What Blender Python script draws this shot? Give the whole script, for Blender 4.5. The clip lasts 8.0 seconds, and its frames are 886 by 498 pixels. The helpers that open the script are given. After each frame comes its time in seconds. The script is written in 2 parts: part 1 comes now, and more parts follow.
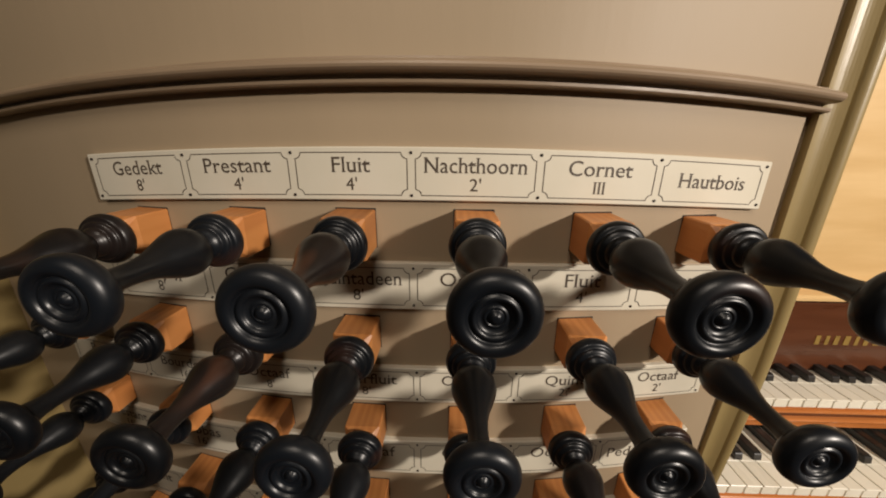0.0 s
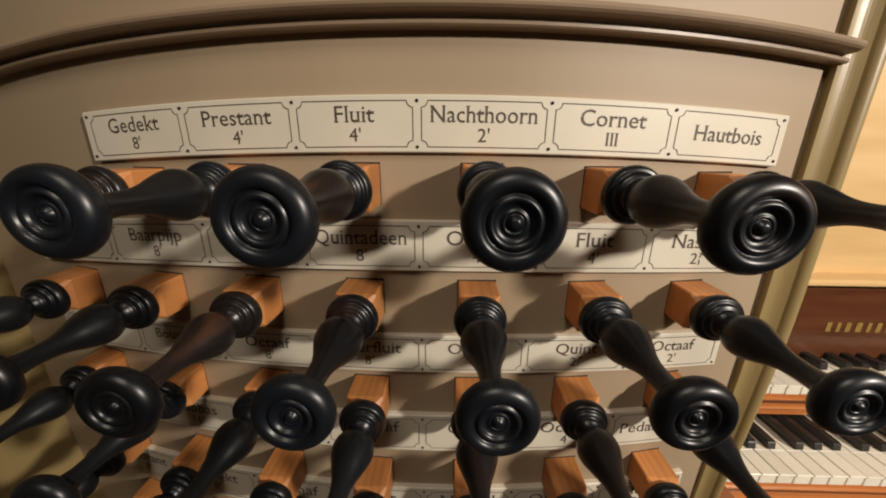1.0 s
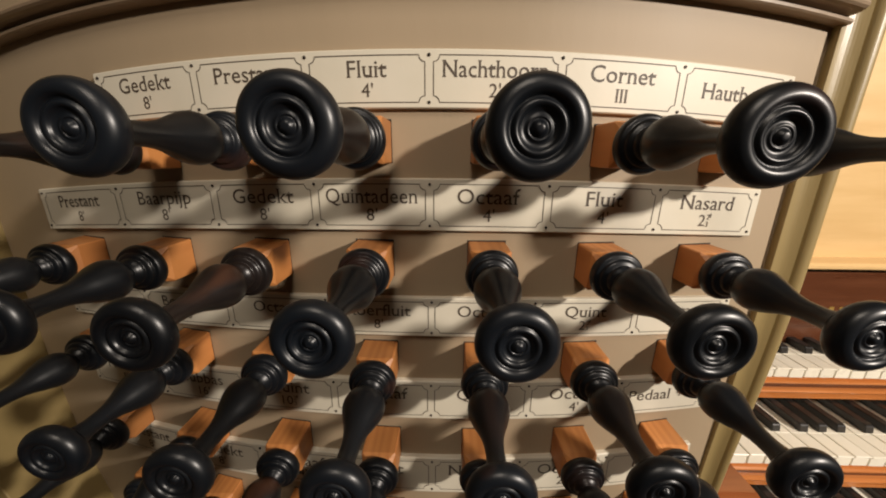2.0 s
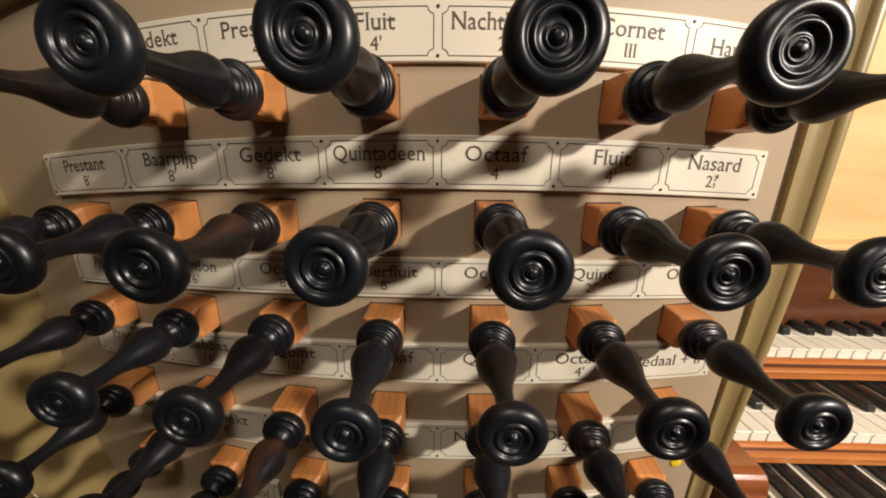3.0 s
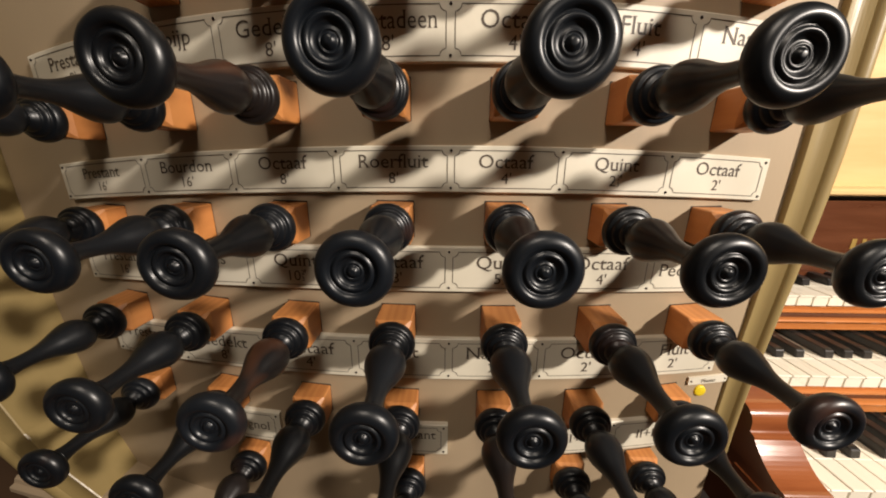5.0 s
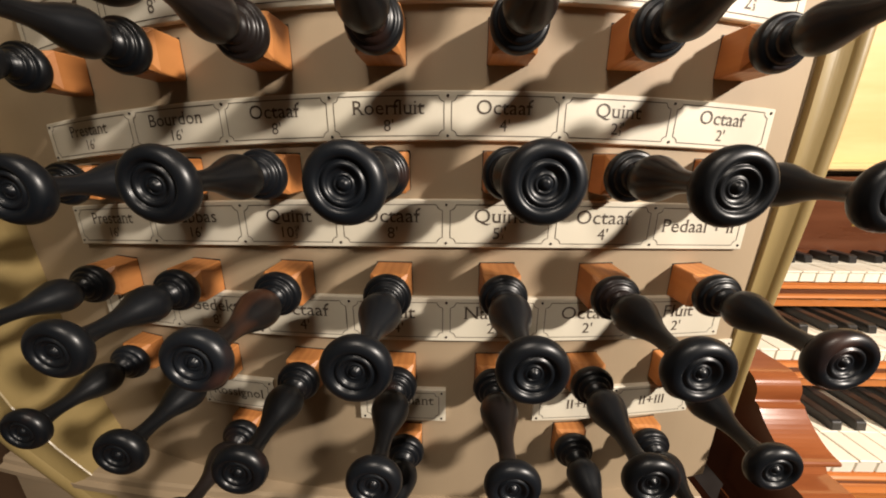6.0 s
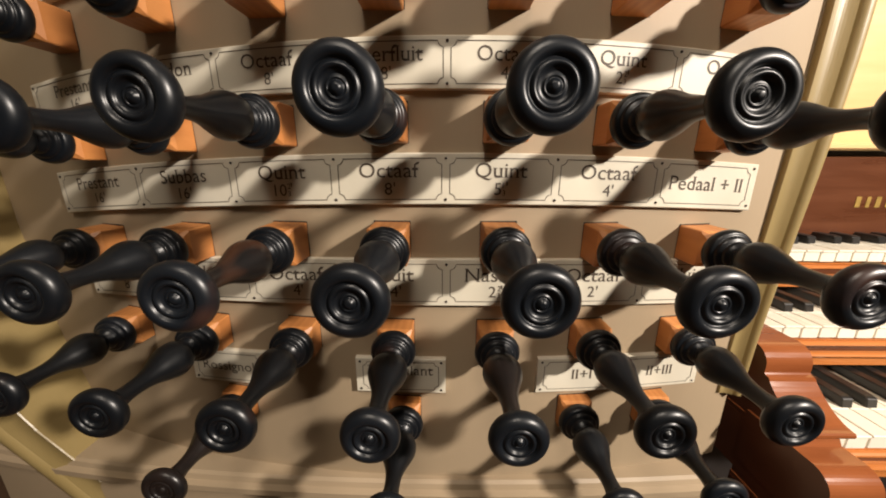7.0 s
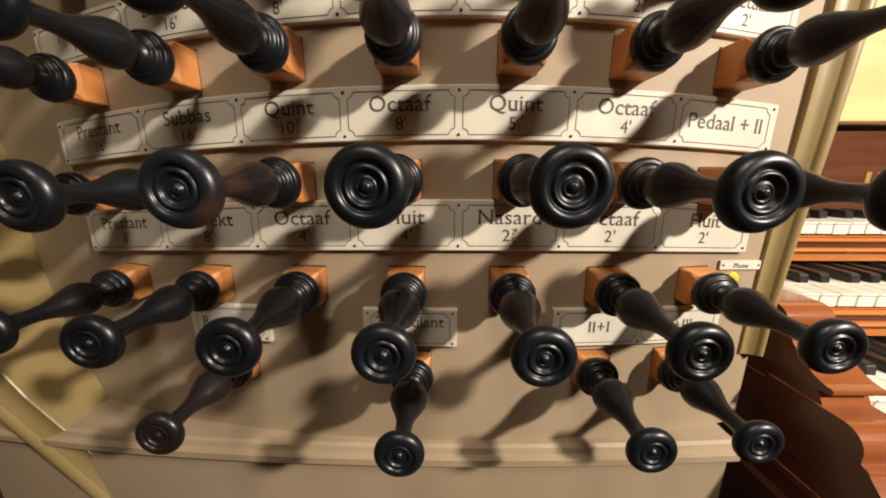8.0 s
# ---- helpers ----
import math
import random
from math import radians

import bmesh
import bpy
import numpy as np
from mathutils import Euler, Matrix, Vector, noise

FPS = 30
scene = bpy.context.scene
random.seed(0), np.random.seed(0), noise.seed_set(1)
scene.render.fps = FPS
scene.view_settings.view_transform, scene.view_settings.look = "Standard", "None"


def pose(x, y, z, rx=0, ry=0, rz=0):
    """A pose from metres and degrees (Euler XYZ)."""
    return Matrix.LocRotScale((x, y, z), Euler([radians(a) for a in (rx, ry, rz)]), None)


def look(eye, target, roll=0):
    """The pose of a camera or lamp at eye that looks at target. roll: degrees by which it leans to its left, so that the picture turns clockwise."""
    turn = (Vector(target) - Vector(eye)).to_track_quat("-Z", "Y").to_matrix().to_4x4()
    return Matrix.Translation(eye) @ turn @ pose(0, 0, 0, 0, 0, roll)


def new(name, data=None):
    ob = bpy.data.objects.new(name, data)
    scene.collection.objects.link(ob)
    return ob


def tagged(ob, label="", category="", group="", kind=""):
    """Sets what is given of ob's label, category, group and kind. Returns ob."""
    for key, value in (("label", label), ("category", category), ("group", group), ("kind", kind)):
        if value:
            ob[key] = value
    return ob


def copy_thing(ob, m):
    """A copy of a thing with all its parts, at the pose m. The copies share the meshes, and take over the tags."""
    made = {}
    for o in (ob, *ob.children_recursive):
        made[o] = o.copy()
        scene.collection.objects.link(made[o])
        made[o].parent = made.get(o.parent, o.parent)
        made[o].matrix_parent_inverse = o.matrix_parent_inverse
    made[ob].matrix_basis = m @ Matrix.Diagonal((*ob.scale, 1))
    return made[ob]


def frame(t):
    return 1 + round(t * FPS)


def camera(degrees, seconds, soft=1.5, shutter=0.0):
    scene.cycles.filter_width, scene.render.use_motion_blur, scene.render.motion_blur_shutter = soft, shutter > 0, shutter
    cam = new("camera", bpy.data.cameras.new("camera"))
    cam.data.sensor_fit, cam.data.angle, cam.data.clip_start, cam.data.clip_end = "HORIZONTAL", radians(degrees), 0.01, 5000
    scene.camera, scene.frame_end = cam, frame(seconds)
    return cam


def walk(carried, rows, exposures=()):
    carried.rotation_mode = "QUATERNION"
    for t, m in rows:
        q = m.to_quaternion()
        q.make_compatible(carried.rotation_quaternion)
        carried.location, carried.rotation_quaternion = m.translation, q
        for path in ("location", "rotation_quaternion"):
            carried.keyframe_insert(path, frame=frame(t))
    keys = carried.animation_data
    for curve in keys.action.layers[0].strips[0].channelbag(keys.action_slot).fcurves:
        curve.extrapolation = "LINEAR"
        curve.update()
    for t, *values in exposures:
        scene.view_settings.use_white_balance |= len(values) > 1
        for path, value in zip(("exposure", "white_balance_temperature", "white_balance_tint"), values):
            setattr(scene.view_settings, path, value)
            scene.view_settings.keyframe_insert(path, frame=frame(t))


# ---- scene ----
cam = camera(107.0, 8.0, soft=1.9)
Z0 = 1.05          # height of the D strip's upper screws above the floor
# t, x, y, z above Z0, turn about x, y, z in degrees
ROWS = [
    (0, 0.0151, -0.1586, 0.1750, 72.43, -0.57, 1.50),
    (0.5, 0.0136, -0.1590, 0.1621, 72.80, -0.48, 1.55),
    (1, 0.0120, -0.1595, 0.1498, 73.59, -0.40, 1.43),
    (1.5, 0.0092, -0.1627, 0.1371, 74.40, -0.35, 1.20),
    (3, 0.0024, -0.1717, 0.1080, 74.15, -0.60, 1.08),
    (3.5, 0.0013, -0.1732, 0.0904, 74.40, -0.52, 1.05),
    (4, -0.0027, -0.1718, 0.0748, 74.24, -0.41, 1.15),
    (4.5, -0.0036, -0.1729, 0.0622, 74.00, -0.38, 1.15),
    (6, -0.0020, -0.1766, 0.0238, 74.20, -0.24, 0.95),
    (6.5, -0.0018, -0.1760, 0.0102, 74.60, -0.22, 0.65),
    (7, -0.0030, -0.1763, -0.0030, 75.20, -0.14, 0.49),
    (7.5, -0.0074, -0.1790, -0.0204, 76.30, -0.04, 0.41),
    (8, -0.0098, -0.1785, -0.0407, 76.90, -0.10, 0.36),
]
walk(cam, [(t, pose(x, y, Z0 + z, a, b, c)) for t, x, y, z, a, b, c in ROWS],
     exposures=[(0.0, -0.50), (1.5, -0.36), (3.5, 0.05), (4.5, 0.13), (6.5, 0.42), (8.0, 0.46)])

# ---------------------------------------------------------------- light
world = bpy.data.worlds.new("world")
scene.world = world
world.use_nodes = True
world.node_tree.nodes["Background"].inputs[0].default_value = (1.0, 0.72, 0.45, 1)
world.node_tree.nodes["Background"].inputs[1].default_value = 0.03


def lamp(name, eye, target, power, size, colour, size_y=None):
    d = bpy.data.lights.new(name, "AREA")
    d.energy, d.color, d.size = power, colour, size
    if size_y:
        d.shape, d.size_y = "RECTANGLE", size_y
    ob = new(name, d)
    ob.matrix_world = look(eye, target)
    return ob


# desk lamp over the manuals, to the player's right, and a lamp overhead behind the player
lamp("desk_lamp_light", (0.84, -0.67, Z0 + 0.485), (0.0, 0.0, Z0), 21.0, 0.058, (0.97, 0.862, 0.755))
lamp("overhead_lamp_light", (-0.06, -0.72, Z0 + 0.98), (0.0, 0.0, Z0 + 0.1), 5.9, 0.30, (0.975, 0.85, 0.715))

# ---------------------------------------------------------------- materials


def mat(name, colour, rough=0.5, colour2=None, scale=40.0, stretch=(1, 1, 1), bump=0.1, bscale=200.0,
        metal=0.0, vary=0.0, coat=0.0, spots=None, rough_vary=0.12, spec=0.5, wave=0.0):
    m = bpy.data.materials.new(name)
    m.use_nodes = True
    nt = m.node_tree
    nd, lk = nt.nodes, nt.links
    b = nd["Principled BSDF"]
    b.inputs["Roughness"].default_value = rough
    b.inputs["Metallic"].default_value = metal
    b.inputs["Coat Weight"].default_value = coat
    b.inputs["Coat Roughness"].default_value = 0.12
    b.inputs["Specular IOR Level"].default_value = spec
    tc = nd.new("ShaderNodeTexCoord")
    mp = nd.new("ShaderNodeMapping")
    mp.inputs["Scale"].default_value = stretch
    lk.new(tc.outputs["Object"], mp.inputs["Vector"])
    info = nd.new("ShaderNodeObjectInfo")
    add = nd.new("ShaderNodeVectorMath")
    add.operation = "ADD"
    sc = nd.new("ShaderNodeMath")
    sc.operation = "MULTIPLY"
    sc.inputs[1].default_value = 7.0
    lk.new(info.outputs["Random"], sc.inputs[0])
    lk.new(mp.outputs[0], add.inputs[0])
    lk.new(sc.outputs[0], add.inputs[1])
    n1 = nd.new("ShaderNodeTexNoise")
    n1.inputs["Scale"].default_value = scale
    n1.inputs["Detail"].default_value = 6.0
    lk.new(add.outputs[0], n1.inputs["Vector"])
    n2 = nd.new("ShaderNodeTexNoise")
    n2.inputs["Scale"].default_value = bscale
    n2.inputs["Detail"].default_value = 3.0
    lk.new(add.outputs[0], n2.inputs["Vector"])
    fac = n1.outputs["Fac"]
    if wave:
        w = nd.new("ShaderNodeTexWave")
        w.inputs["Scale"].default_value = wave
        w.inputs["Distortion"].default_value = 6.0
        w.inputs["Detail"].default_value = 3.0
        lk.new(add.outputs[0], w.inputs["Vector"])
        avg = nd.new("ShaderNodeMath")
        avg.operation = "MULTIPLY_ADD"
        avg.inputs[1].default_value = 0.5
        half = nd.new("ShaderNodeMath")
        half.operation = "MULTIPLY"
        half.inputs[1].default_value = 0.5
        lk.new(w.outputs["Fac"], half.inputs[0])
        lk.new(fac, avg.inputs[0])
        lk.new(half.outputs[0], avg.inputs[2])
        fac = avg.outputs[0]
    ramp = nd.new("ShaderNodeValToRGB")
    ramp.color_ramp.elements[0].position = 0.3
    ramp.color_ramp.elements[1].position = 0.7
    c2 = colour2 or tuple(0.82 * v for v in colour)
    ramp.color_ramp.elements[0].color = (*c2, 1)
    ramp.color_ramp.elements[1].color = (*colour, 1)
    lk.new(fac, ramp.inputs[0])
    col = ramp.outputs[0]
    if spots:
        n3 = nd.new("ShaderNodeTexNoise")
        n3.inputs["Scale"].default_value = spots[1]
        n3.inputs["Detail"].default_value = 2.0
        lk.new(add.outputs[0], n3.inputs["Vector"])
        r3 = nd.new("ShaderNodeValToRGB")
        r3.color_ramp.elements[0].position = spots[2]
        r3.color_ramp.elements[1].position = spots[2] + 0.12
        lk.new(n3.outputs["Fac"], r3.inputs[0])
        mx = nd.new("ShaderNodeMixRGB")
        lk.new(r3.outputs[0], mx.inputs[0])
        lk.new(col, mx.inputs[1])
        mx.inputs[2].default_value = (*spots[0], 1)
        col = mx.outputs[0]
    if vary:
        hs = nd.new("ShaderNodeHueSaturation")
        mr = nd.new("ShaderNodeMapRange")
        mr.inputs[3].default_value = 1 - vary
        mr.inputs[4].default_value = 1 + vary
        lk.new(info.outputs["Random"], mr.inputs[0])
        lk.new(mr.outputs[0], hs.inputs["Value"])
        lk.new(col, hs.inputs["Color"])
        col = hs.outputs[0]
    lk.new(col, b.inputs["Base Color"])
    rr = nd.new("ShaderNodeMapRange")
    rr.inputs[3].default_value = max(0.03, rough - rough_vary)
    rr.inputs[4].default_value = min(1.0, rough + rough_vary)
    lk.new(n1.outputs["Fac"], rr.inputs[0])
    lk.new(rr.outputs[0], b.inputs["Roughness"])
    bp = nd.new("ShaderNodeBump")
    bp.inputs["Strength"].default_value = bump
    bp.inputs["Distance"].default_value = 0.0006
    lk.new(n2.outputs["Fac"], bp.inputs["Height"])
    lk.new(bp.outputs[0], b.inputs["Normal"])
    return m


PAINT = mat("taupe paint", (0.345, 0.262, 0.170), 0.58, (0.305, 0.232, 0.148), 9, (1, 1, 0.4), 0.07, 420)
POST = mat("olive paint", (0.275, 0.205, 0.088), 0.36, (0.225, 0.165, 0.066), 14, (1, 1, 0.2), 0.2, 300)
RAIL = mat("brown moulding paint", (0.30, 0.215, 0.14), 0.45, (0.23, 0.165, 0.105), 60, (0.12, 1, 1), 0.35, 260)
IVORY = mat("ivory label", (0.625, 0.58, 0.475), 0.5, (0.585, 0.54, 0.43), 30, (1, 1, 1), 0.06, 400)
INK = mat("engraved ink", (0.085, 0.064, 0.046), 0.6, None, 200)
SCREW = mat("dark screw", (0.06, 0.05, 0.045), 0.35, None, 300, metal=0.8)
BLOCK = mat("pear wood", (0.50, 0.205, 0.060), 0.48, (0.44, 0.170, 0.048), 150, (1, 0.10, 1), 0.25, 500, vary=0.22, wave=70)
EBONY = mat("ebony", (0.0034, 0.0048, 0.0070), 0.35, (0.0048, 0.0056, 0.0070), 50, (1, 1, 1), 0.02, 900, vary=0.45,
            spots=((0.034, 0.015, 0.010), 26, 0.63), rough_vary=0.03, spec=0.38)
SATIN = mat("worn ebony", (0.0036, 0.0048, 0.0066), 0.35, (0.0056, 0.0060, 0.0068), 60, (1, 0.35, 1), 0.03, 900, vary=0.45,
            spots=((0.040, 0.018, 0.011), 24, 0.70), rough_vary=0.06, spec=0.38)
BROWN = mat("browned ebony", (0.013, 0.0082, 0.0068), 0.33, (0.0060, 0.0058, 0.0060), 70, (1, 0.3, 1), 0.03, 900, vary=0.3,
            spots=((0.075, 0.030, 0.015), 40, 0.63), rough_vary=0.07, spec=0.38)
DESK = mat("pale wood", (0.72, 0.50, 0.24), 0.4, (0.62, 0.41, 0.18), 60, (0.15, 1, 1), 0.15, 300)
MAHOG = mat("mahogany", (0.30, 0.098, 0.034), 0.17, (0.20, 0.056, 0.018), 70, (0.15, 1, 1), 0.1, 400, coat=0.6)
NAMEB = mat("nameboard wood", (0.115, 0.038, 0.015), 0.3, (0.075, 0.024, 0.010), 80, (0.12, 1, 1), 0.1, 400, coat=0.3)
# mahogany with the side board's shade put into its colour
SIDESHADE = mat("shaded board mahogany", (0.060, 0.017, 0.008), 0.42, (0.036, 0.011, 0.006), 22, (1, 0.6, 1), 0.1, 300)
ORANGE = mat("key slip wood", (0.55, 0.20, 0.055), 0.28, (0.42, 0.14, 0.035), 90, (0.1, 1, 1), 0.1, 400, coat=0.4)
BONE = mat("bone key", (0.80, 0.755, 0.64), 0.3, (0.75, 0.70, 0.575), 50, (1, 0.2, 1), 0.05, 300, vary=0.05)
SHARP = mat("black key", (0.016, 0.014, 0.013), 0.35, None, 90, vary=0.3)
FELT = mat("dark gap", (0.02, 0.015, 0.012), 0.9, None, 200)
GOLD = mat("gilt", (0.55, 0.36, 0.10), 0.4, None, 200, metal=0.6)
YELLOW = mat("yellow plastic", (0.80, 0.60, 0.02), 0.4, None, 100)
WALLM = mat("pale bounce plaster", (0.66, 0.60, 0.50), 0.8, None, 4, bump=0.3, bscale=60)
FLOORM = mat("floor boards", (0.16, 0.09, 0.05), 0.5, None, 6, (0.2, 1, 1))
# mahogany darkened to carry the shade of the cheeks' flanks
FLANKSHADE = mat("mahogany with painted shade", (0.085, 0.026, 0.012), 0.36, (0.050, 0.015, 0.007), 26, (1, 0.5, 1), 0.1, 300, coat=0.2)
DARK = mat("dark stained wood", (0.035, 0.03, 0.028), 0.5, None, 60)

# ---------------------------------------------------------------- mesh helpers
K = 0.686            # the flat panel is bowed to fit the camera's view: y = K x^2
ARCH = 0.18          # and its straight rows are arched to fit it too: z falls by ARCH x^2


def mesh_ob(name, bm, material, parent=None, label="", smooth=False):
    bmesh.ops.recalc_face_normals(bm, faces=bm.faces[:])
    me = bpy.data.meshes.new(name)
    bm.to_mesh(me)
    bm.free()
    if material:
        me.materials.append(material)
    if smooth:
        me.shade_smooth()
    ob = new(name, me)
    if parent:
        ob.parent = parent
    if label:
        ob["label"] = label
    return ob


def part(name, bm, material, parent, label="", smooth=False):
    return mesh_ob(name, bm, material, parent, label, smooth)


def empty(name, loc=(0, 0, 0)):
    ob = new(name)
    ob.location = loc
    return ob


def box(bm, lo, hi, bevel=0.0, seg=1):
    v = [bm.verts.new((x, y, z)) for x in (lo[0], hi[0]) for y in (lo[1], hi[1]) for z in (lo[2], hi[2])]
    fs = [bm.faces.new([v[i] for i in q]) for q in
          ((0, 1, 3, 2), (4, 6, 7, 5), (0, 4, 5, 1), (2, 3, 7, 6), (0, 2, 6, 4), (1, 5, 7, 3))]
    if bevel:
        es = list({e for f in fs for e in f.edges})
        bmesh.ops.bevel(bm, geom=es, offset=bevel, segments=seg, affect="EDGES", profile=0.5)
    return bm


def prism(bm, prof, lo, hi, axis=0):
    """Extrude a closed outline along an axis: the outline gives the two other coordinates in order."""
    def at(p, s):
        q = list(p)
        q.insert(axis, s)
        return q
    a = [bm.verts.new(at(p, lo)) for p in prof]
    b = [bm.verts.new(at(p, hi)) for p in prof]
    n = len(prof)
    for i in range(n):
        bm.faces.new((a[i], a[(i + 1) % n], b[(i + 1) % n], b[i]))
    bm.faces.new(a)
    bm.faces.new(b[::-1])
    return bm


def sweep(bm, prof, x0, x1, n=40, bow=None):
    """A strip along the bowed panel: prof is a closed outline of (out from the panel, z); bow: that of its front, if flatter."""
    rings = []
    for i in range(n + 1):
        x = x0 + (x1 - x0) * i / n
        rings.append([bm.verts.new((x, (K if bow is None or d < 0 else bow) * x * x - d, z - ARCH * x * x)) for d, z in prof])
    m = len(prof)
    for a, b in zip(rings, rings[1:]):
        for j in range(m):
            bm.faces.new((a[j], a[(j + 1) % m], b[(j + 1) % m], b[j]))
    bm.faces.new(rings[0])
    bm.faces.new(rings[-1][::-1])
    return bm


def lathe(bm, prof, seg=40, cap0=True, cap1=True):
    """Turn (s, r) about the axis that runs along -y."""
    rings = []
    for s, r in prof:
        if r < 1e-6:
            rings.append([bm.verts.new((0, -s, 0))])
        else:
            rings.append([bm.verts.new((r * math.cos(2 * math.pi * k / seg), -s, r * math.sin(2 * math.pi * k / seg)))
                          for k in range(seg)])
    for a, b in zip(rings, rings[1:]):
        for k in range(seg):
            l = (k + 1) % seg
            if len(a) == 1:
                bm.faces.new((a[0], b[k], b[l]))
            elif len(b) == 1:
                bm.faces.new((a[k], b[0], a[l]))
            else:
                bm.faces.new((a[k], b[k], b[l], a[l]))
    if len(rings[0]) > 1 and cap0:
        bm.faces.new(rings[0])
    if len(rings[-1]) > 1 and cap1:
        bm.faces.new(rings[-1])
    return bm


def spline(pts, n=5):
    """Smooth (Catmull-Rom) points through the given ones."""
    out = []
    for i in range(len(pts) - 1):
        p0, p1, p2, p3 = (np.array(pts[max(0, min(len(pts) - 1, j))], float) for j in (i - 1, i, i + 1, i + 2))
        for k in range(n):
            u = k / n
            q = 0.5 * (2 * p1 + (p2 - p0) * u + (2 * p0 - 5 * p1 + 4 * p2 - p3) * u * u + (3 * p1 - p0 - 3 * p2 + p3) * u ** 3)
            out.append((float(q[0]), float(max(q[1], 0.0))))
    out.append(tuple(pts[-1]))
    return out


# ---------------------------------------------------------------- room round the console
# added out of view; the pale walls bounce fill light onto the console
def room():
    for name, lo, hi, m, cat in (("floor", (-3, -3.5, -0.1), (4, 1.5, 0), FLOORM, "floor"),
                                 ("ceiling", (-3, -3.5, 3.2), (4, 1.5, 3.3), WALLM, "ceiling"),
                                 ("wall_north", (-3, 1.5, 0), (4, 1.6, 3.2), WALLM, "wall"),
                                 ("wall_south", (-3, -3.6, 0), (4, -3.5, 3.2), WALLM, "wall"),
                                 ("wall_west", (-3.1, -3.5, 0), (-3, 1.5, 3.2), WALLM, "wall"),
                                 ("wall_east", (4, -3.5, 0), (4.1, 1.5, 3.2), WALLM, "wall")):
        tagged(mesh_ob(name, box(bmesh.new(), lo, hi), m), "plain %s of the dim organ loft" % cat, cat, kind="structure")


room()

# ---------------------------------------------------------------- console case
PANEL_L, PANEL_R = -0.381, 0.195
MOULD_Z = 0.1995


def case():
    panel = mesh_ob("stop_panel", sweep(bmesh.new(), [(0, -0.2092), (0, 0.62), (-0.022, 0.62), (-0.022, -0.2092)],
                                        PANEL_L - 0.02, PANEL_R + 0.006, 60), PAINT, smooth=False)
    panel.location.z = Z0
    global PANEL
    PANEL = panel
    tagged(panel, "taupe painted wooden organ stop panel", "panel", kind="structure")
    low = mesh_ob("lower_panel", sweep(bmesh.new(), [(0.002, -1.05), (0.002, -0.221), (-0.022, -0.221), (-0.022, -1.05)],
                                       PANEL_L - 0.02, PANEL_R - 0.010, 60, 0.34), PAINT)
    low.location.z = Z0
    tagged(low, "taupe painted board below the stop panel", "panel", kind="structure")
    # upper moulding: torus, groove, fillet
    pr = [(-0.002, 0.0)]
    pr += [(0.0075, 0.0), (0.0085, 0.0012), (0.0085, 0.0036), (0.0045, 0.0042), (0.0045, 0.0078)]
    for k in range(9):
        a = -math.pi / 2 + math.pi * k / 8
        pr.append((0.0095 + 0.0055 * math.cos(a), 0.0128 + 0.0050 * math.sin(a)))
    pr += [(0.006, 0.0178), (0.005, 0.0215), (0.001, 0.0225), (-0.002, 0.0225)]
    mould = mesh_ob("panel_moulding", sweep(bmesh.new(), [(0.82 * d, MOULD_Z + 0.52 * z) for d, z in pr], PANEL_L - 0.02, 0.2015, 70), RAIL)
    mould.location.z = Z0
    tagged(mould, "brown painted wooden moulding across the panel", "moulding", kind="structure")
    pr = [(-0.002, -0.221), (0.009, -0.221), (0.010, -0.2195), (0.010, -0.2150), (0.006, -0.2140), (0.005, -0.2105),
          (0.003, -0.2090), (-0.002, -0.2090)]
    led = mesh_ob("panel_ledge", sweep(bmesh.new(), pr, PANEL_L - 0.02, PANEL_R - 0.010, 60, 0.34), PAINT)
    led.location.z = Z0
    tagged(led, "thin painted ledge at the panel's foot", "moulding", kind="structure")


def post(stations, yb, yf, name, label, material):
    """An upright with a flat face and a fat rounded outer edge, lofted through (z, x0, x1)."""
    rings = []
    bm = bmesh.new()
    for z, x0, x1 in stations:
        w = x1 - x0
        out = [(x0, yb), (x0, yf + 0.0040), (x0 + 0.0005, yf + 0.0031)]
        for k in range(1, 9):                      # nearly flat face with a faint hollow before the roll
            u = k / 8
            out.append((x0 + 0.0005 + (0.50 * w - 0.0005) * u, yf + 0.0031 - 0.0016 * u + 0.0012 * math.sin(math.pi * u)))
        for k in range(1, 21):                     # fat rounded outer edge
            a = math.pi * (0.80 - 0.84 * k / 20)
            out.append((x0 + 0.74 * w + 0.26 * w * math.cos(a), yf + 0.0085 - 0.0085 * math.sin(a)))
        out.append((x1 - 0.001, yb))
        rings.append([bm.verts.new((x, y, z)) for x, y in out])
    n = len(rings[0])
    for a, b in zip(rings, rings[1:]):
        for i in range(n):
            bm.faces.new((a[i], a[(i + 1) % n], b[(i + 1) % n], b[i]))
    bm.faces.new(rings[0])
    bm.faces.new(rings[-1][::-1])
    ob = mesh_ob(name, bm, material)
    ob.location.z = Z0
    return tagged(ob, label, "post", kind="structure")


case()
FOOT = []
for k in range(13):                                # the straight post is narrowed towards its foot to fit the camera's view
    u = k / 12
    v = 1 - u * u * (3 - 2 * u)
    FOOT.append((-0.160 + 0.23 * u, 0.1985 - 0.0085 * v, 0.2215 - 0.0150 * v))
post(FOOT + [(0.62, 0.1985, 0.2215)], 0.075, 0.020, "post_right", "olive painted upright post beside the manuals", POST)
# the left post's inward bend is shaped to fit the camera's view
SWEEP = ((-1.05, 0.150), (-0.40, 0.180), (-0.285, 0.236), (-0.24, 0.268), (-0.198, 0.300), (-0.16, 0.322), (-0.12, 0.335), (-0.05, 0.345), (0.62, 0.345))
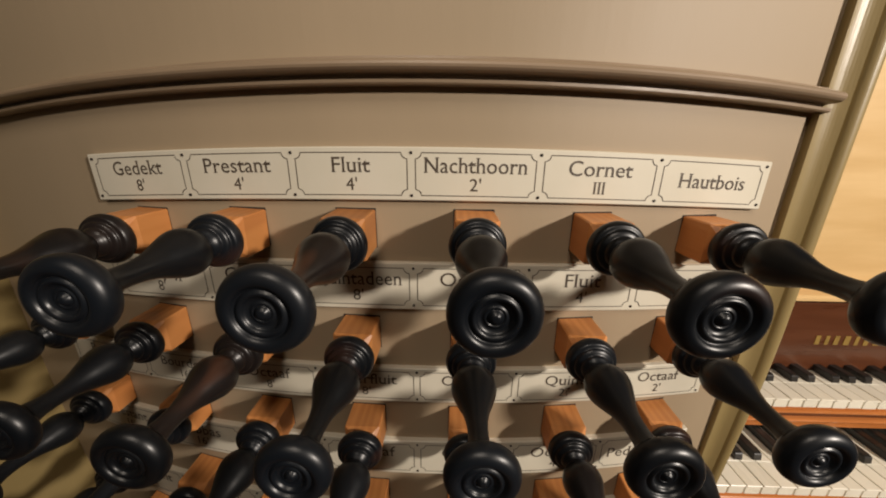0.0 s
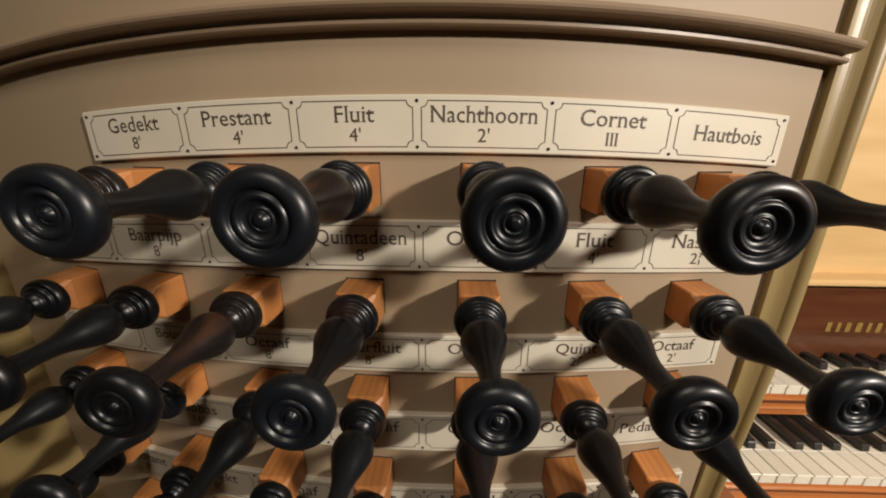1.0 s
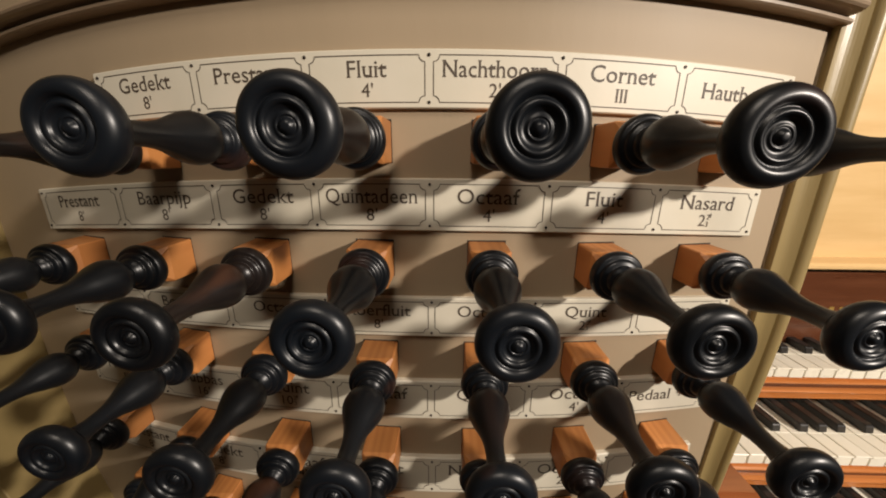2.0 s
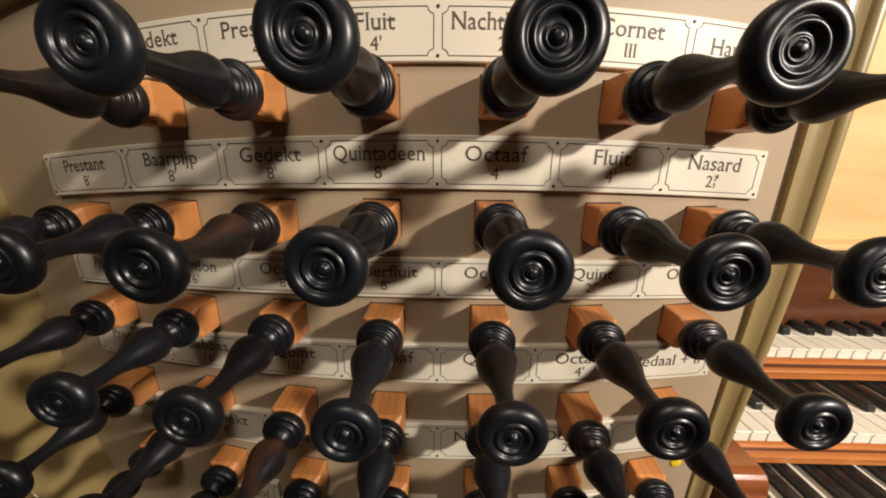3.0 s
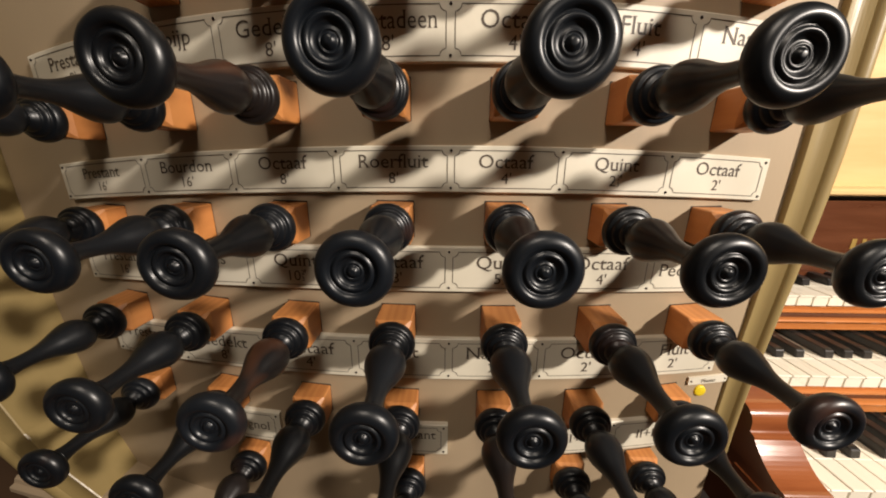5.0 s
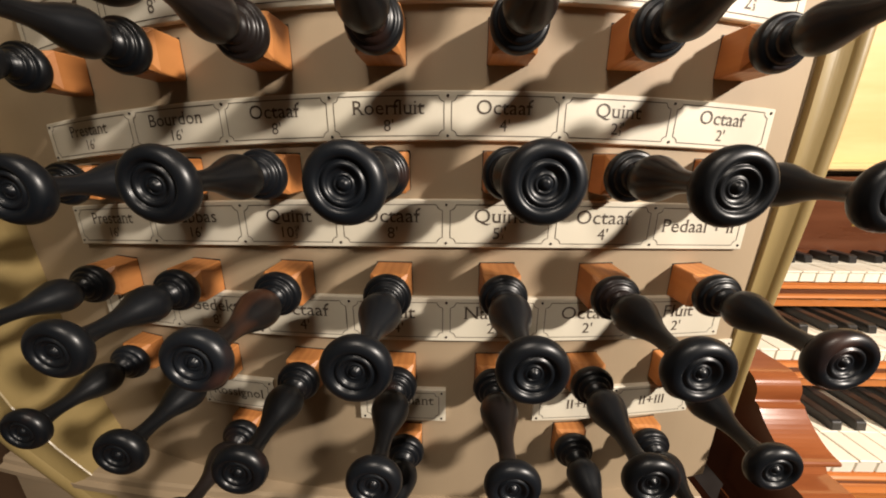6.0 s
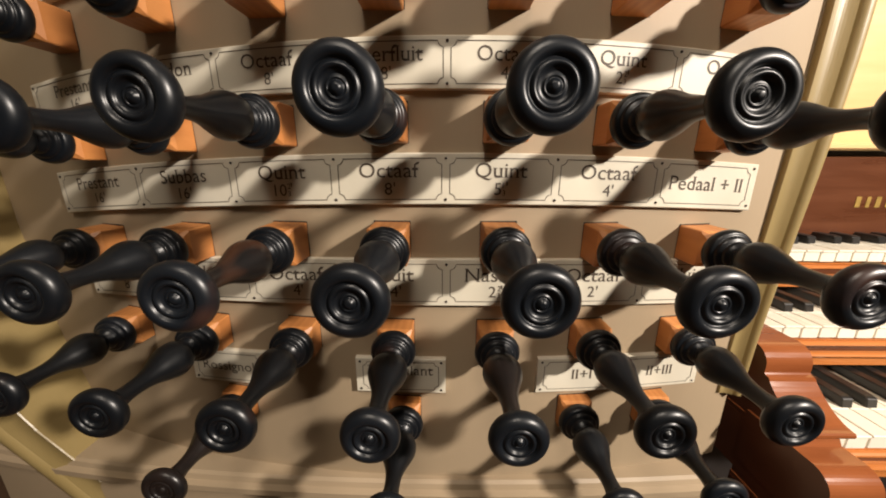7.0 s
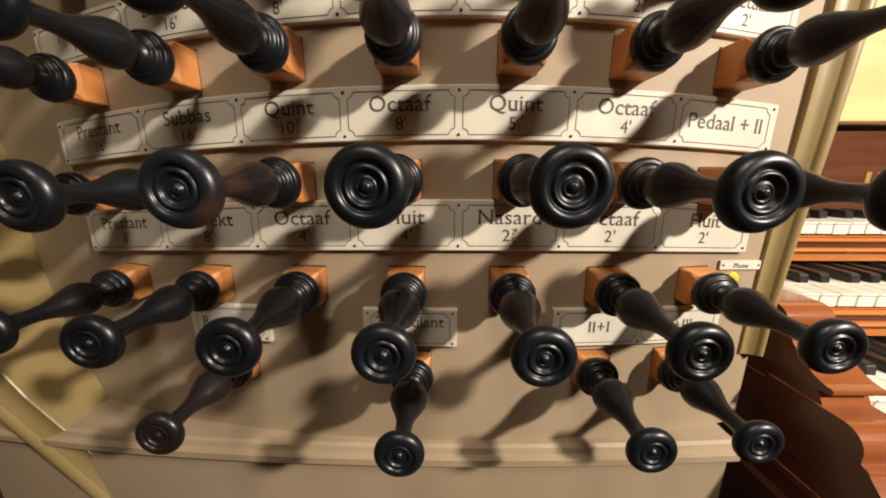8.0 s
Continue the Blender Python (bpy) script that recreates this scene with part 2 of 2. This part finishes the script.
left = post([(z, x + 0.008, x + 0.048) for z, x in SWEEP], 0.17, 0.020, "post_left", "olive painted left post, bent inward to fit the view", POST)
left.matrix_world = Matrix.Translation((0, 0, Z0)) @ Matrix.Diagonal((-1, 1, 1, 1))

# ---------------------------------------------------------------- stop labels
ROWZ = {"A": (0.1717, 0.1522), "B": (0.1152, 0.0944), "C": (0.0522, 0.0337), "D": (-0.0009, -0.0218), "E": (-0.0575, -0.0797)}
STOPZ = {"A": 0.1349, "B": 0.0759, "C": 0.0163, "D": -0.0441, "E": -0.1024}
COLS = {
    "A": (-177.8, -118.0, -60.4, -3.5, 56.4, 115.4, 176.5),
    "B": (-256.6, -184.8, -118.5, -61.8, -3.5, 55.6, 114.2, 173.8),
    "C": (-258.0, -182.6, -121.1, -61.6, -2.6, 53.9, 112.8, 172.6),
    "D": (-256.4, -184.8, -119.8, -61.4, -3.0, 54.6, 112.3, 172.7),
    "E": (-249.4, -182.5, -118.0, -59.8, -2.5, 53.2, 110.7, 171.1),
}
TEXTS = {
    "A": ("Gedekt|8'", "Prestant|4'", "Fluit|4'", "Nachthoorn|2'", "Cornet|III", "Hautbois"),
    "B": ("Prestant|8'", "Baarpijp|8'", "Gedekt|8'", "Quintadeen|8'", "Octaaf|4'", "Fluit|4'", "Nasard|2_2/3'"),
    "C": ("Prestant|16'", "Bourdon|16'", "Octaaf|8'", "Roerfluit|8'", "Octaaf|4'", "Quint|2_2/3'", "Octaaf|2'"),
    "D": ("Prestant|16'", "Subbas|16'", "Quint|10_2/3'", "Octaaf|8'", "Quint|5_1/3'", "Octaaf|4'", "Pedaal + II"),
    "E": ("Prestant|8'", "Gedekt|8'", "Octaaf|4'", "Fluit|4'", "Nasard|2_2/3'", "Octaaf|2'", "Fluit|2'"),
}
PLATE = 0.0032     # thickness of the label strips


def glyphs(text, size, weight):
    """Mesh of a line of text, centred, in x and z; returns vertices, faces and width."""
    cu = bpy.data.curves.new("t", "FONT")
    cu.body, cu.size, cu.offset, cu.resolution_u = text, size, weight, 3
    cu.space_character = 1.02
    ob = bpy.data.objects.new("t", cu)
    scene.collection.objects.link(ob)
    me = bpy.data.meshes.new_from_object(ob.evaluated_get(bpy.context.evaluated_depsgraph_get()))
    vs = [tuple(v.co) for v in me.vertices]
    fs = [tuple(p.vertices) for p in me.polygons]
    bpy.data.objects.remove(ob)
    bpy.data.curves.remove(cu)
    bpy.data.meshes.remove(me)
    if any(ch.isalpha() for ch in text):
        count = {}
        for f in fs:
            for a, b in zip(f, f[1:] + f[:1]):
                count[frozenset((a, b))] = count.get(frozenset((a, b)), []) + [f]
        for e, owners in list(count.items()):
            a, b = (vs[v] for v in e)
            wide = abs(a[0] - b[0])
            if len(owners) == 1 and abs(a[1] - b[1]) < 0.012 * size and 0.045 * size < wide < 0.17 * size:
                inner = sum(vs[v][1] for v in owners[0]) / len(owners[0])
                up = 1 if inner > a[1] else -1
                cx, y0, hw, hh = (a[0] + b[0]) / 2, a[1], wide / 2 + 0.05 * size, 0.038 * size * up
                n = len(vs)
                vs += [(cx - hw, y0, 0), (cx + hw, y0, 0), (cx + hw * 0.8, y0 + hh, 0), (cx - hw * 0.8, y0 + hh, 0)]
                fs.append((n, n + 1, n + 2, n + 3))
    return vs, fs


def line_of_text(bm, pieces, xc, z0, stretch, out, widest=1.0):
    """pieces: (text, size, rise). Lays them side by side, centred on xc, bent to the panel."""
    x, got = 0.0, []
    for text, size, rise, adv in pieces:
        vs, fs = glyphs(text, size, 0.0)
        if not vs:
            x += size * 0.3
            continue
        lo, hi = min(v[0] for v in vs), max(v[0] for v in vs)
        got.append((vs, fs, x - lo, rise))
        if adv:
            x += hi - lo + size * 0.08
    if not got:
        return
    w = max(v[0] + off for vs, _, off, _ in got for v in vs)
    stretch = min(stretch, widest / w)
    for vs, fs, off, rise in got:
        nv = []
        for v in vs:
            px = xc + (v[0] + off - w / 2) * stretch
            nv.append(bm.verts.new((px, K * px * px - out, z0 + v[1] + rise - ARCH * px * px)))
        for f in fs:
            try:
                bm.faces.new([nv[i] for i in f])
            except ValueError:
                pass


def ribbon(bm, pts, width, out):
    """A closed thin line through (x, z) points, lying on the label."""
    n = len(pts)
    a, b = [], []
    cx, cz = sum(p[0] for p in pts) / n, sum(p[1] for p in pts) / n
    for i in range(n):
        p, q, r = (np.array(pts[(i + j) % n], float) for j in (-1, 0, 1))
        t = (r - p) / max(np.linalg.norm(r - p), 1e-9)
        nrm = np.array((-t[1], t[0]))
        for s, lst in ((0.5, a), (-0.5, b)):
            g = q + nrm * width * s
            lst.append(bm.verts.new((g[0], K * g[0] * g[0] - out, g[1] - ARCH * g[0] * g[0])))
    for i in range(n):
        j = (i + 1) % n
        bm.faces.new((a[i], a[j], b[j], b[i]))


def notched(x0, x1, z0, z1, r):
    """An oblong with hollow corners."""
    pts = []
    for cx, cz, a0 in ((x1, z0, 180), (x1, z1, 270), (x0, z1, 0), (x0, z0, 90)):
        seg = []
        for k in range(6):
            a = radians(a0 - 90 * k / 5)
            seg.append((cx + r * math.cos(a), cz + r * math.sin(a)))
        pts.append(seg)
    out = []
    order = (pts[0], pts[1], pts[2], pts[3])
    for i, seg in enumerate(order):
        out += seg
        ex, ez = seg[-1]
        nx, nz = order[(i + 1) % 4][0]
        steps = 6
        for k in range(1, steps):
            out.append((ex + (nx - ex) * k / steps, ez + (nz - ez) * k / steps))
    return out


def label_strip(xs, zt, zb, texts, name="stop_label_strip", words="ivory label strip with engraved stop names"):
    """A strip with one ruled field a stop; xs are the joints, zt and zb the heights of the screws."""
    s = zt - zb
    top, bot = zt + 0.13 * s, zb - 0.13 * s
    e = 0.13 * s
    thing = empty(name, (0, 0, Z0))
    tagged(thing, words, "label", group="stop labels")
    bv = 0.0005
    prof = [(0.0, bot), (PLATE - bv, bot), (PLATE, bot + bv), (PLATE, top - bv), (PLATE - bv, top), (0.0, top)]
    part("board", sweep(bmesh.new(), prof, xs[0] - e, xs[-1] + e, 8 * (len(xs) - 1)), IVORY, thing)
    for i, tx in enumerate(texts):
        x0, x1 = xs[i] + 0.10 * s, xs[i + 1] - 0.10 * s
        bm = bmesh.new()
        ribbon(bm, notched(x0, x1, zb + 0.0 * s, zt - 0.0 * s, 0.14 * s), 0.00042, PLATE + 0.00015)
        part("engraved_border", bm, INK, thing)
        bm = bmesh.new()
        bits = tx.split("|")
        xc = (x0 + x1) / 2
        cap = 0.515 * s
        z_name = zb + (0.545 if len(bits) > 1 else 0.36) * s
        line_of_text(bm, [(bits[0], cap, 0, True)], xc, z_name, 1.05, PLATE + 0.0002, (x1 - x0) * 0.86)
        if len(bits) > 1:
            t2 = bits[1]
            sz = 0.43 * s
            if "_" in t2:
                whole, fr = t2.split("_")
                nu, de = fr.rstrip("'").split("/")
                pcs = [(whole, sz, 0, True), (nu, sz * 0.46, sz * 0.40, False), (de, sz * 0.46, -sz * 0.04, True), ("'", sz, 0.05 * sz, True)]
            else:
                pcs = [(t2, sz, 0, True)]
            line_of_text(bm, pcs, xc, zb + 0.12 * s, 1.0, PLATE + 0.0002, 1.0)
        part("lettering", bm, INK, thing)
    for x in xs:
        for z in (zt, zb):
            xx = x + (0.012 * s if x == xs[0] else -0.012 * s if x == xs[-1] else 0)
            bm = lathe(bmesh.new(), [(0, 0.0007), (0.0004, 0.0007), (0.0006, 0.0004), (0.0006, 0)], 10)
            o = part("screw", bm, SCREW, thing)
            o.location = (xx, K * xx * xx - PLATE, z - ARCH * xx * xx)
    return thing


for r in "ABCDE":
    label_strip([v / 1000 for v in COLS[r]], *ROWZ[r], TEXTS[r])
FZ = (-0.1197, -0.1386)
label_strip([-0.1712, -0.1197], *FZ, ("Rossignol",), words="small ivory label engraved with one stop name")
label_strip([-0.0551, -0.0050], *FZ, ("Tremulant|I",), words="small ivory label engraved with one stop name")
label_strip([0.0559, 0.1080, 0.1620], *FZ, ("II+I", "II+III"), words="ivory label strip with two engraved couplers")

# ---------------------------------------------------------------- draw stops
BW = 0.0196        # square shank


# lower rows take a smaller size, chosen to fit the camera's view
def drawstop(size=1.0):
    thing = empty("drawstop")
    tagged(thing, "turned black ebony drawstop knob on a square pearwood shank" if size == 1.0 else "turned black ebony drawstop on a pearwood shank, head shrunk to fit the view", "organ stop", group="drawstops of the panel")
    bm = bmesh.new()
    rings = []
    for y, h, c in ((0.02, BW / 2, 0.0006), (-0.0122, BW / 2, 0.0006), (-0.0168, BW * 0.40, 0.0030)):
        pts = [(h - c, -h), (h, -h + c), (h, h - c), (h - c, h), (-h + c, h), (-h, h - c), (-h, -h + c), (-h + c, -h)]
        rings.append([bm.verts.new((px, y, pz)) for px, pz in pts])
    for ra, rb in zip(rings, rings[1:]):
        for q in range(8):
            bm.faces.new((ra[q], ra[(q + 1) % 8], rb[(q + 1) % 8], rb[q]))
    bm.faces.new(rings[0])
    bm.faces.new(rings[-1][::-1])
    part("shank", bm, BLOCK, thing, "square orange-brown pearwood shank")
    col = spline([(0.0155, 0.0092), (0.0163, 0.0112), (0.0190, 0.0122), (0.0216, 0.0113), (0.0222, 0.0100)], 4)
    col += spline([(0.0224, 0.0093), (0.0235, 0.0089), (0.0243, 0.0076)], 3)
    col += spline([(0.0244, 0.0069), (0.0256, 0.0065), (0.0269, 0.0054), (0.0284, 0.0046)], 3)
    part("collar", lathe(bmesh.new(), [(0.0150, 0.0)] + col + [(0.0287, 0.0)], 80), EBONY, thing, smooth=True)
    stem = spline([(0.0278, 0.0046), (0.0292, 0.0056), (0.0316, 0.0080), (0.0350, 0.0095), (0.0392, 0.0094), (0.0448, 0.0075),
                   (0.0505, 0.0053), (0.0565, 0.0040), (0.0640, 0.0038), (0.0700, 0.0050)], 5)
    reach = 1.0 if size > 0.9 else 0.90
    stem = [(0.0278 + (a - 0.0278) * reach, b) for a, b in stem]
    part("stem", lathe(bmesh.new(), stem, 96), SATIN, thing, smooth=True)
    # fat outer roll, a bead inside it, a shallow dish and a small button
    head = spline([(0.0000, 0.0041), (0.0014, 0.0060), (0.0030, 0.0096), (0.0047, 0.0117), (0.0068, 0.0124), (0.0088, 0.0120),
                   (0.0102, 0.0109), (0.0109, 0.0095), (0.0109, 0.0084), (0.0104, 0.0076), (0.0097, 0.0071), (0.0096, 0.0067),
                   (0.0101, 0.0061), (0.0103, 0.0056), (0.0100, 0.0050), (0.0093, 0.0045), (0.0089, 0.0038), (0.0089, 0.0033),
                   (0.0092, 0.0028), (0.0092, 0.0025), (0.0090, 0.0021), (0.0096, 0.0016), (0.0102, 0.0009), (0.0103, 0.0)], 4)
    head = [(0.0278 + (0.0414 + a * size) * reach, b * size if b > 0.0050 or a > 0.005 else b) for a, b in head]
    part("head", lathe(bmesh.new(), head, 80), EBONY, thing, smooth=True)
    return thing


ROW_OUT = {"A": 0.0088, "B": 0.0060, "C": 0.0040, "D": 0.0068, "E": 0.0002}     # how far each row stands out, set to fit the heads in view
first = {}
STOPS = []
for r in "ABCDE":
    xs = [v / 1000 for v in COLS[r]]
    for a, b in zip(xs, xs[1:]):
        STOPS.append(((a + b) / 2, STOPZ[r], ROW_OUT[r], 0.93 if r == "E" else 1.0))
for x in (-0.1400, -0.0280, 0.0790, 0.1320):
    STOPS.append((x, FZ[1] - 0.0168, -0.0060, 0.86))
rng = random.Random(4)
BROWNED = {0: ("stem", "collar"), 2: ("stem",), 8: ("stem", "collar"), 18: ("stem",), 22: ("stem",), 31: ("stem",), 34: ("stem", "head")}
PLACED = []
for x, z, out, size in STOPS:
    z -= ARCH * x * x
    m = Matrix.Translation((x, K * x * x - out - rng.uniform(-0.0006, 0.0006), Z0 + z)) @ Euler((rng.gauss(0, 0.006), rng.uniform(0, 0.03), rng.gauss(0, 0.006))).to_matrix().to_4x4()
    # flat dark patch on the panel paints the shaded gap round the shank
    h = BW / 2 + 0.0003
    bm = bmesh.new()
    grid = [[bm.verts.new((x + h * u, K * (x + h * u) ** 2 - 0.00025, z + 0.0004 + h * w)) for w in (-1, 1)] for u in (-1, -0.5, 0, 0.5, 1)]
    for ga, gb in zip(grid, grid[1:]):
        bm.faces.new((ga[0], gb[0], gb[1], ga[1]))
    hole = part("shank_hole", bm, FELT, PANEL)
    if size not in first:
        first[size] = drawstop(size)
        first[size].matrix_world = m
        PLACED.append(first[size])
    else:
        PLACED.append(copy_thing(first[size], m))
for n, names in BROWNED.items():                   # stops whose black stain has worn through
    tagged(PLACED[n], "turned ebony drawstop worn brown, on a square pearwood shank", "organ stop", group="drawstops of the panel")
    for o in PLACED[n].children:
        if o.name.split(".")[0] in names:
            o.material_slots[0].link = "OBJECT"
            o.material_slots[0].material = BROWN

# ---------------------------------------------------------------- manuals
PITCH = 0.0162


def white_key():
    bm = bmesh.new()
    box(bm, (0.0004, 0, -0.0020), (PITCH - 0.0004, 0.0272, 0), 0.0005, 1)         # head plate, a little proud of the key's front
    box(bm, (0.0004, 0.0275, -0.0020), (PITCH - 0.0004, 0.125, -0.0001), 0.0004, 1)
    box(bm, (0.0007, 0.0012, -0.0120), (PITCH - 0.0007, 0.125, -0.0021), 0.0004, 1)
    return bm


def manual(name, x0, yf, z, count, first_note, label):
    thing = empty(name, (x0, yf, Z0 + z))
    tagged(thing, label, "keyboard", group="organ manuals")
    wk = white_key()
    proto = part("white_key", wk, BONE, thing)
    bm = bmesh.new()
    prof = [(0.0282, 0.0), (0.0295, 0.0075), (0.0325, 0.0088), (0.120, 0.0088), (0.120, 0.0)]
    prism(bm, prof, -0.0044, 0.0044, axis=0)
    bmesh.ops.bevel(bm, geom=bm.edges[:], offset=0.0007, segments=1, affect="EDGES")
    sharp = part("black_key", bm, SHARP, thing)
    placed = False
    for i in range(count):
        note = (first_note + i) % 7
        o = proto if i == 0 else new("white_key", proto.data)
        o.parent = thing
        o.location = (i * PITCH, 0, rng.uniform(-0.0003, 0.0003))
        if note not in (2, 6):
            s = sharp if not placed else new("black_key", sharp.data)
            placed = True
            s.parent = thing
            nudge = {0: -0.0018, 1: 0.0018, 3: -0.0025, 4: 0.0, 5: 0.0025}[note]
            s.location = ((i + 1) * PITCH + nudge, 0, 0)
    w = count * PITCH
    prof = [(0.006, -0.0135), (0.0042, -0.0139), (0.0042, -0.0156), (0.0056, -0.0160), (0.0020, -0.0166), (0.0004, -0.0178),
            (0.0004, -0.0192), (0.0020, -0.0204), (0.02, -0.0204), (0.02, -0.0135)]
    part("key_slip", prism(bmesh.new(), prof, 0, w, axis=0), ORANGE, thing, "moulded orange-brown wooden key slip")
    part("slip_groove", box(bmesh.new(), (0, 0.0040, -0.0262), (w, 0.02, -0.0205)), NAMEB, thing, "dark red-brown recessed band")
    prof = [(0.02, -0.0263), (0.0010, -0.0263), (-0.0012, -0.0270), (-0.0020, -0.0284), (-0.0012, -0.0298), (0.0010, -0.0303),
            (0.0018, -0.0310), (0.0030, -0.0330), (0.0030, -0.0400), (0.02, -0.0400)]
    part("slip_rail", prism(bmesh.new(), prof, 0, w, axis=0), ORANGE, thing, "orange-brown rounded wooden rail")
    bm = box(bmesh.new(), (0, 0.006, -0.0133), (w, 0.12, -0.0123))
    part("key_bed", bm, FELT, thing)
    return thing


manual("manual_upper", 0.2320, 0.146, -0.088, 54, 3, "upper organ manual with bone naturals and black sharps")
manual("manual_middle", 0.2612, 0.085, -0.140, 50, 4, "middle organ manual with bone naturals and black sharps")
manual("manual_lower", 0.2570, 0.020, -0.193, 52, 4, "lower organ manual with bone naturals and black sharps")


def nameboard():
    thing = empty("nameboard", (0, 0, Z0))
    tagged(thing, "dark red-brown nameboard with gilt lettering above the keys", "nameboard")
    part("board", box(bmesh.new(), (0.235, 0.198, -0.090), (1.2, 0.210, 0.004), 0.001), NAMEB, thing)
    # dark strip put in for the shaded gap below the music desk
    part("gap_strip", box(bmesh.new(), (0.235, 0.200, 0.0045), (1.2, 0.210, 0.010)), FELT, thing)
    x = 0.458
    for w in (5, 4, 5, 6, 4, 5, 6, 5):
        bm = box(bmesh.new(), (x, 0.1974, -0.051), (x + w * 0.0011, 0.1980, -0.039))
        part("gilt_letter_bar", bm, GOLD, thing)
        x += w * 0.0011 + 0.0062


nameboard()


def music_desk():
    thing = empty("music_desk", (0, 0, Z0))
    tagged(thing, "pale wooden music desk panel above the nameboard", "music desk")
    part("board", box(bmesh.new(), (0.235, 0.210, 0.018), (1.2, 0.224, 0.270), 0.001), DESK, thing)
    prof = [(0.212, 0.0105), (0.188, 0.0105), (0.185, 0.0125), (0.185, 0.0155), (0.188, 0.0180), (0.212, 0.0190)]
    part("ledge", prism(bmesh.new(), prof, 0.235, 1.2, axis=0), DESK, thing)
    back = mesh_ob("case_back", box(bmesh.new(), (0.21, 0.245, -0.9), (1.2, 0.265, 0.75)), DARK)
    back.location.z = Z0
    tagged(back, "dark wooden case behind the music desk", "panel", kind="structure")


music_desk()


def cheek(x0, x1, y0, z0, name="key_cheek"):
    """Scrolled end block of a manual: a round top, a step and a hollow slope that runs out to a tongue."""
    thing = empty(name, (0, y0, Z0 + z0))
    tagged(thing, "polished mahogany scrolled end block beside the keys", "key cheek", group="key cheeks")
    pts = [(0.090, 0.0), (0.090, 0.043)]
    for k in range(13):
        a = radians(90 + 7.5 * k)
        pts.append((0.045 + 0.013 * math.cos(a), 0.030 + 0.013 * math.sin(a)))
    pts += [(0.032, 0.0255), (0.0312, 0.0245), (0.0290, 0.0240), (0.0278, 0.0232), (0.0272, 0.0218)]
    for k in range(1, 13):
        u = k / 12
        pts.append((0.0272 - 0.0272 * u, 0.0218 - 0.0175 * (1 - (1 - u) ** 1.8)))
    pts += [(-0.0010, 0.0035), (-0.0012, 0.0020), (-0.0006, 0.0008), (0.0008, 0.0002), (0.0010, 0.0)]
    part("scroll", prism(bmesh.new(), pts, x0, x1, axis=0), MAHOG, thing)
    part("block", prism(bmesh.new(), [(0.090, -0.0125), (0.0010, -0.0125), (0.0075, -0.0004), (0.090, -0.0004)], x0 + 0.001, x1 - 0.001, axis=0), MAHOG, thing)
    prof = [(0.090, -0.0165), (-0.0035, -0.0165), (-0.0046, -0.0158), (-0.0046, -0.0142), (-0.0035, -0.0134), (0.0040, -0.0128), (0.090, -0.0128)]
    part("ledge", prism(bmesh.new(), prof, x0, x1, axis=0), MAHOG, thing)
    part("foot", prism(bmesh.new(), [(0.090, -0.060), (0.0065, -0.060), (0.0015, -0.0168), (0.090, -0.0168)], x0, x1, axis=0), MAHOG, thing)
    for ob in thing.children:                      # shade is painted on the flat flank with a darker mahogany
        ob.data.materials.append(FLANKSHADE)
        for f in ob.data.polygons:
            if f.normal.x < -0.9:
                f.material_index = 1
    return thing


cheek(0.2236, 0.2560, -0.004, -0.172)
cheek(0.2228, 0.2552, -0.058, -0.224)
# the front reach, out of view, is added to shade the lower panel
prof = [(0.14, -1.05), (-0.42, -1.05), (-0.42, -0.262), (-0.418, -0.257), (-0.412, -0.254), (0.14, -0.254)]
side = mesh_ob("key_desk_side", prism(bmesh.new(), prof, 0.2150, 0.2225, axis=0), SIDESHADE)
side.location.z = Z0
tagged(side, "mahogany side board of the key desk, coloured as if in shade", "board", kind="structure")


def phone_label():
    label = empty("small_label", (0, 0, Z0))
    tagged(label, "small white engraved label beneath the stop rows", "label")
    x0, x1 = 0.1590, 0.1910
    part("board", sweep(bmesh.new(), [(0, -0.0938), (0.0015, -0.0938), (0.0015, -0.0882), (0, -0.0882)], x0, x1, 4), IVORY, label)
    bm = bmesh.new()
    line_of_text(bm, [("Phone", 0.0042, 0, True)], (x0 + x1) / 2, -0.0926, 1.1, 0.0018)
    part("lettering", bm, INK, label)
    for x in (x0 + 0.002, x1 - 0.002):
        o = part("screw", lathe(bmesh.new(), [(0, 0.0007), (0.0005, 0.0005), (0.0006, 0)], 10), SCREW, label)
        o.location = (x, K * x * x - 0.0015, -0.0910 - ARCH * x * x)
    # the yellow sticker, built as a low rounded disc
    bm = lathe(bmesh.new(), spline([(0, 0.0042), (0.0010, 0.0041), (0.0018, 0.0032), (0.0020, 0)], 3), 20)
    tag = mesh_ob("yellow_button", bm, YELLOW, smooth=True)
    tag.location = (0.1705, K * 0.1705 ** 2, Z0 - 0.1050)
    tagged(tag, "small flat yellow sticker on the panel", "button")


phone_label()
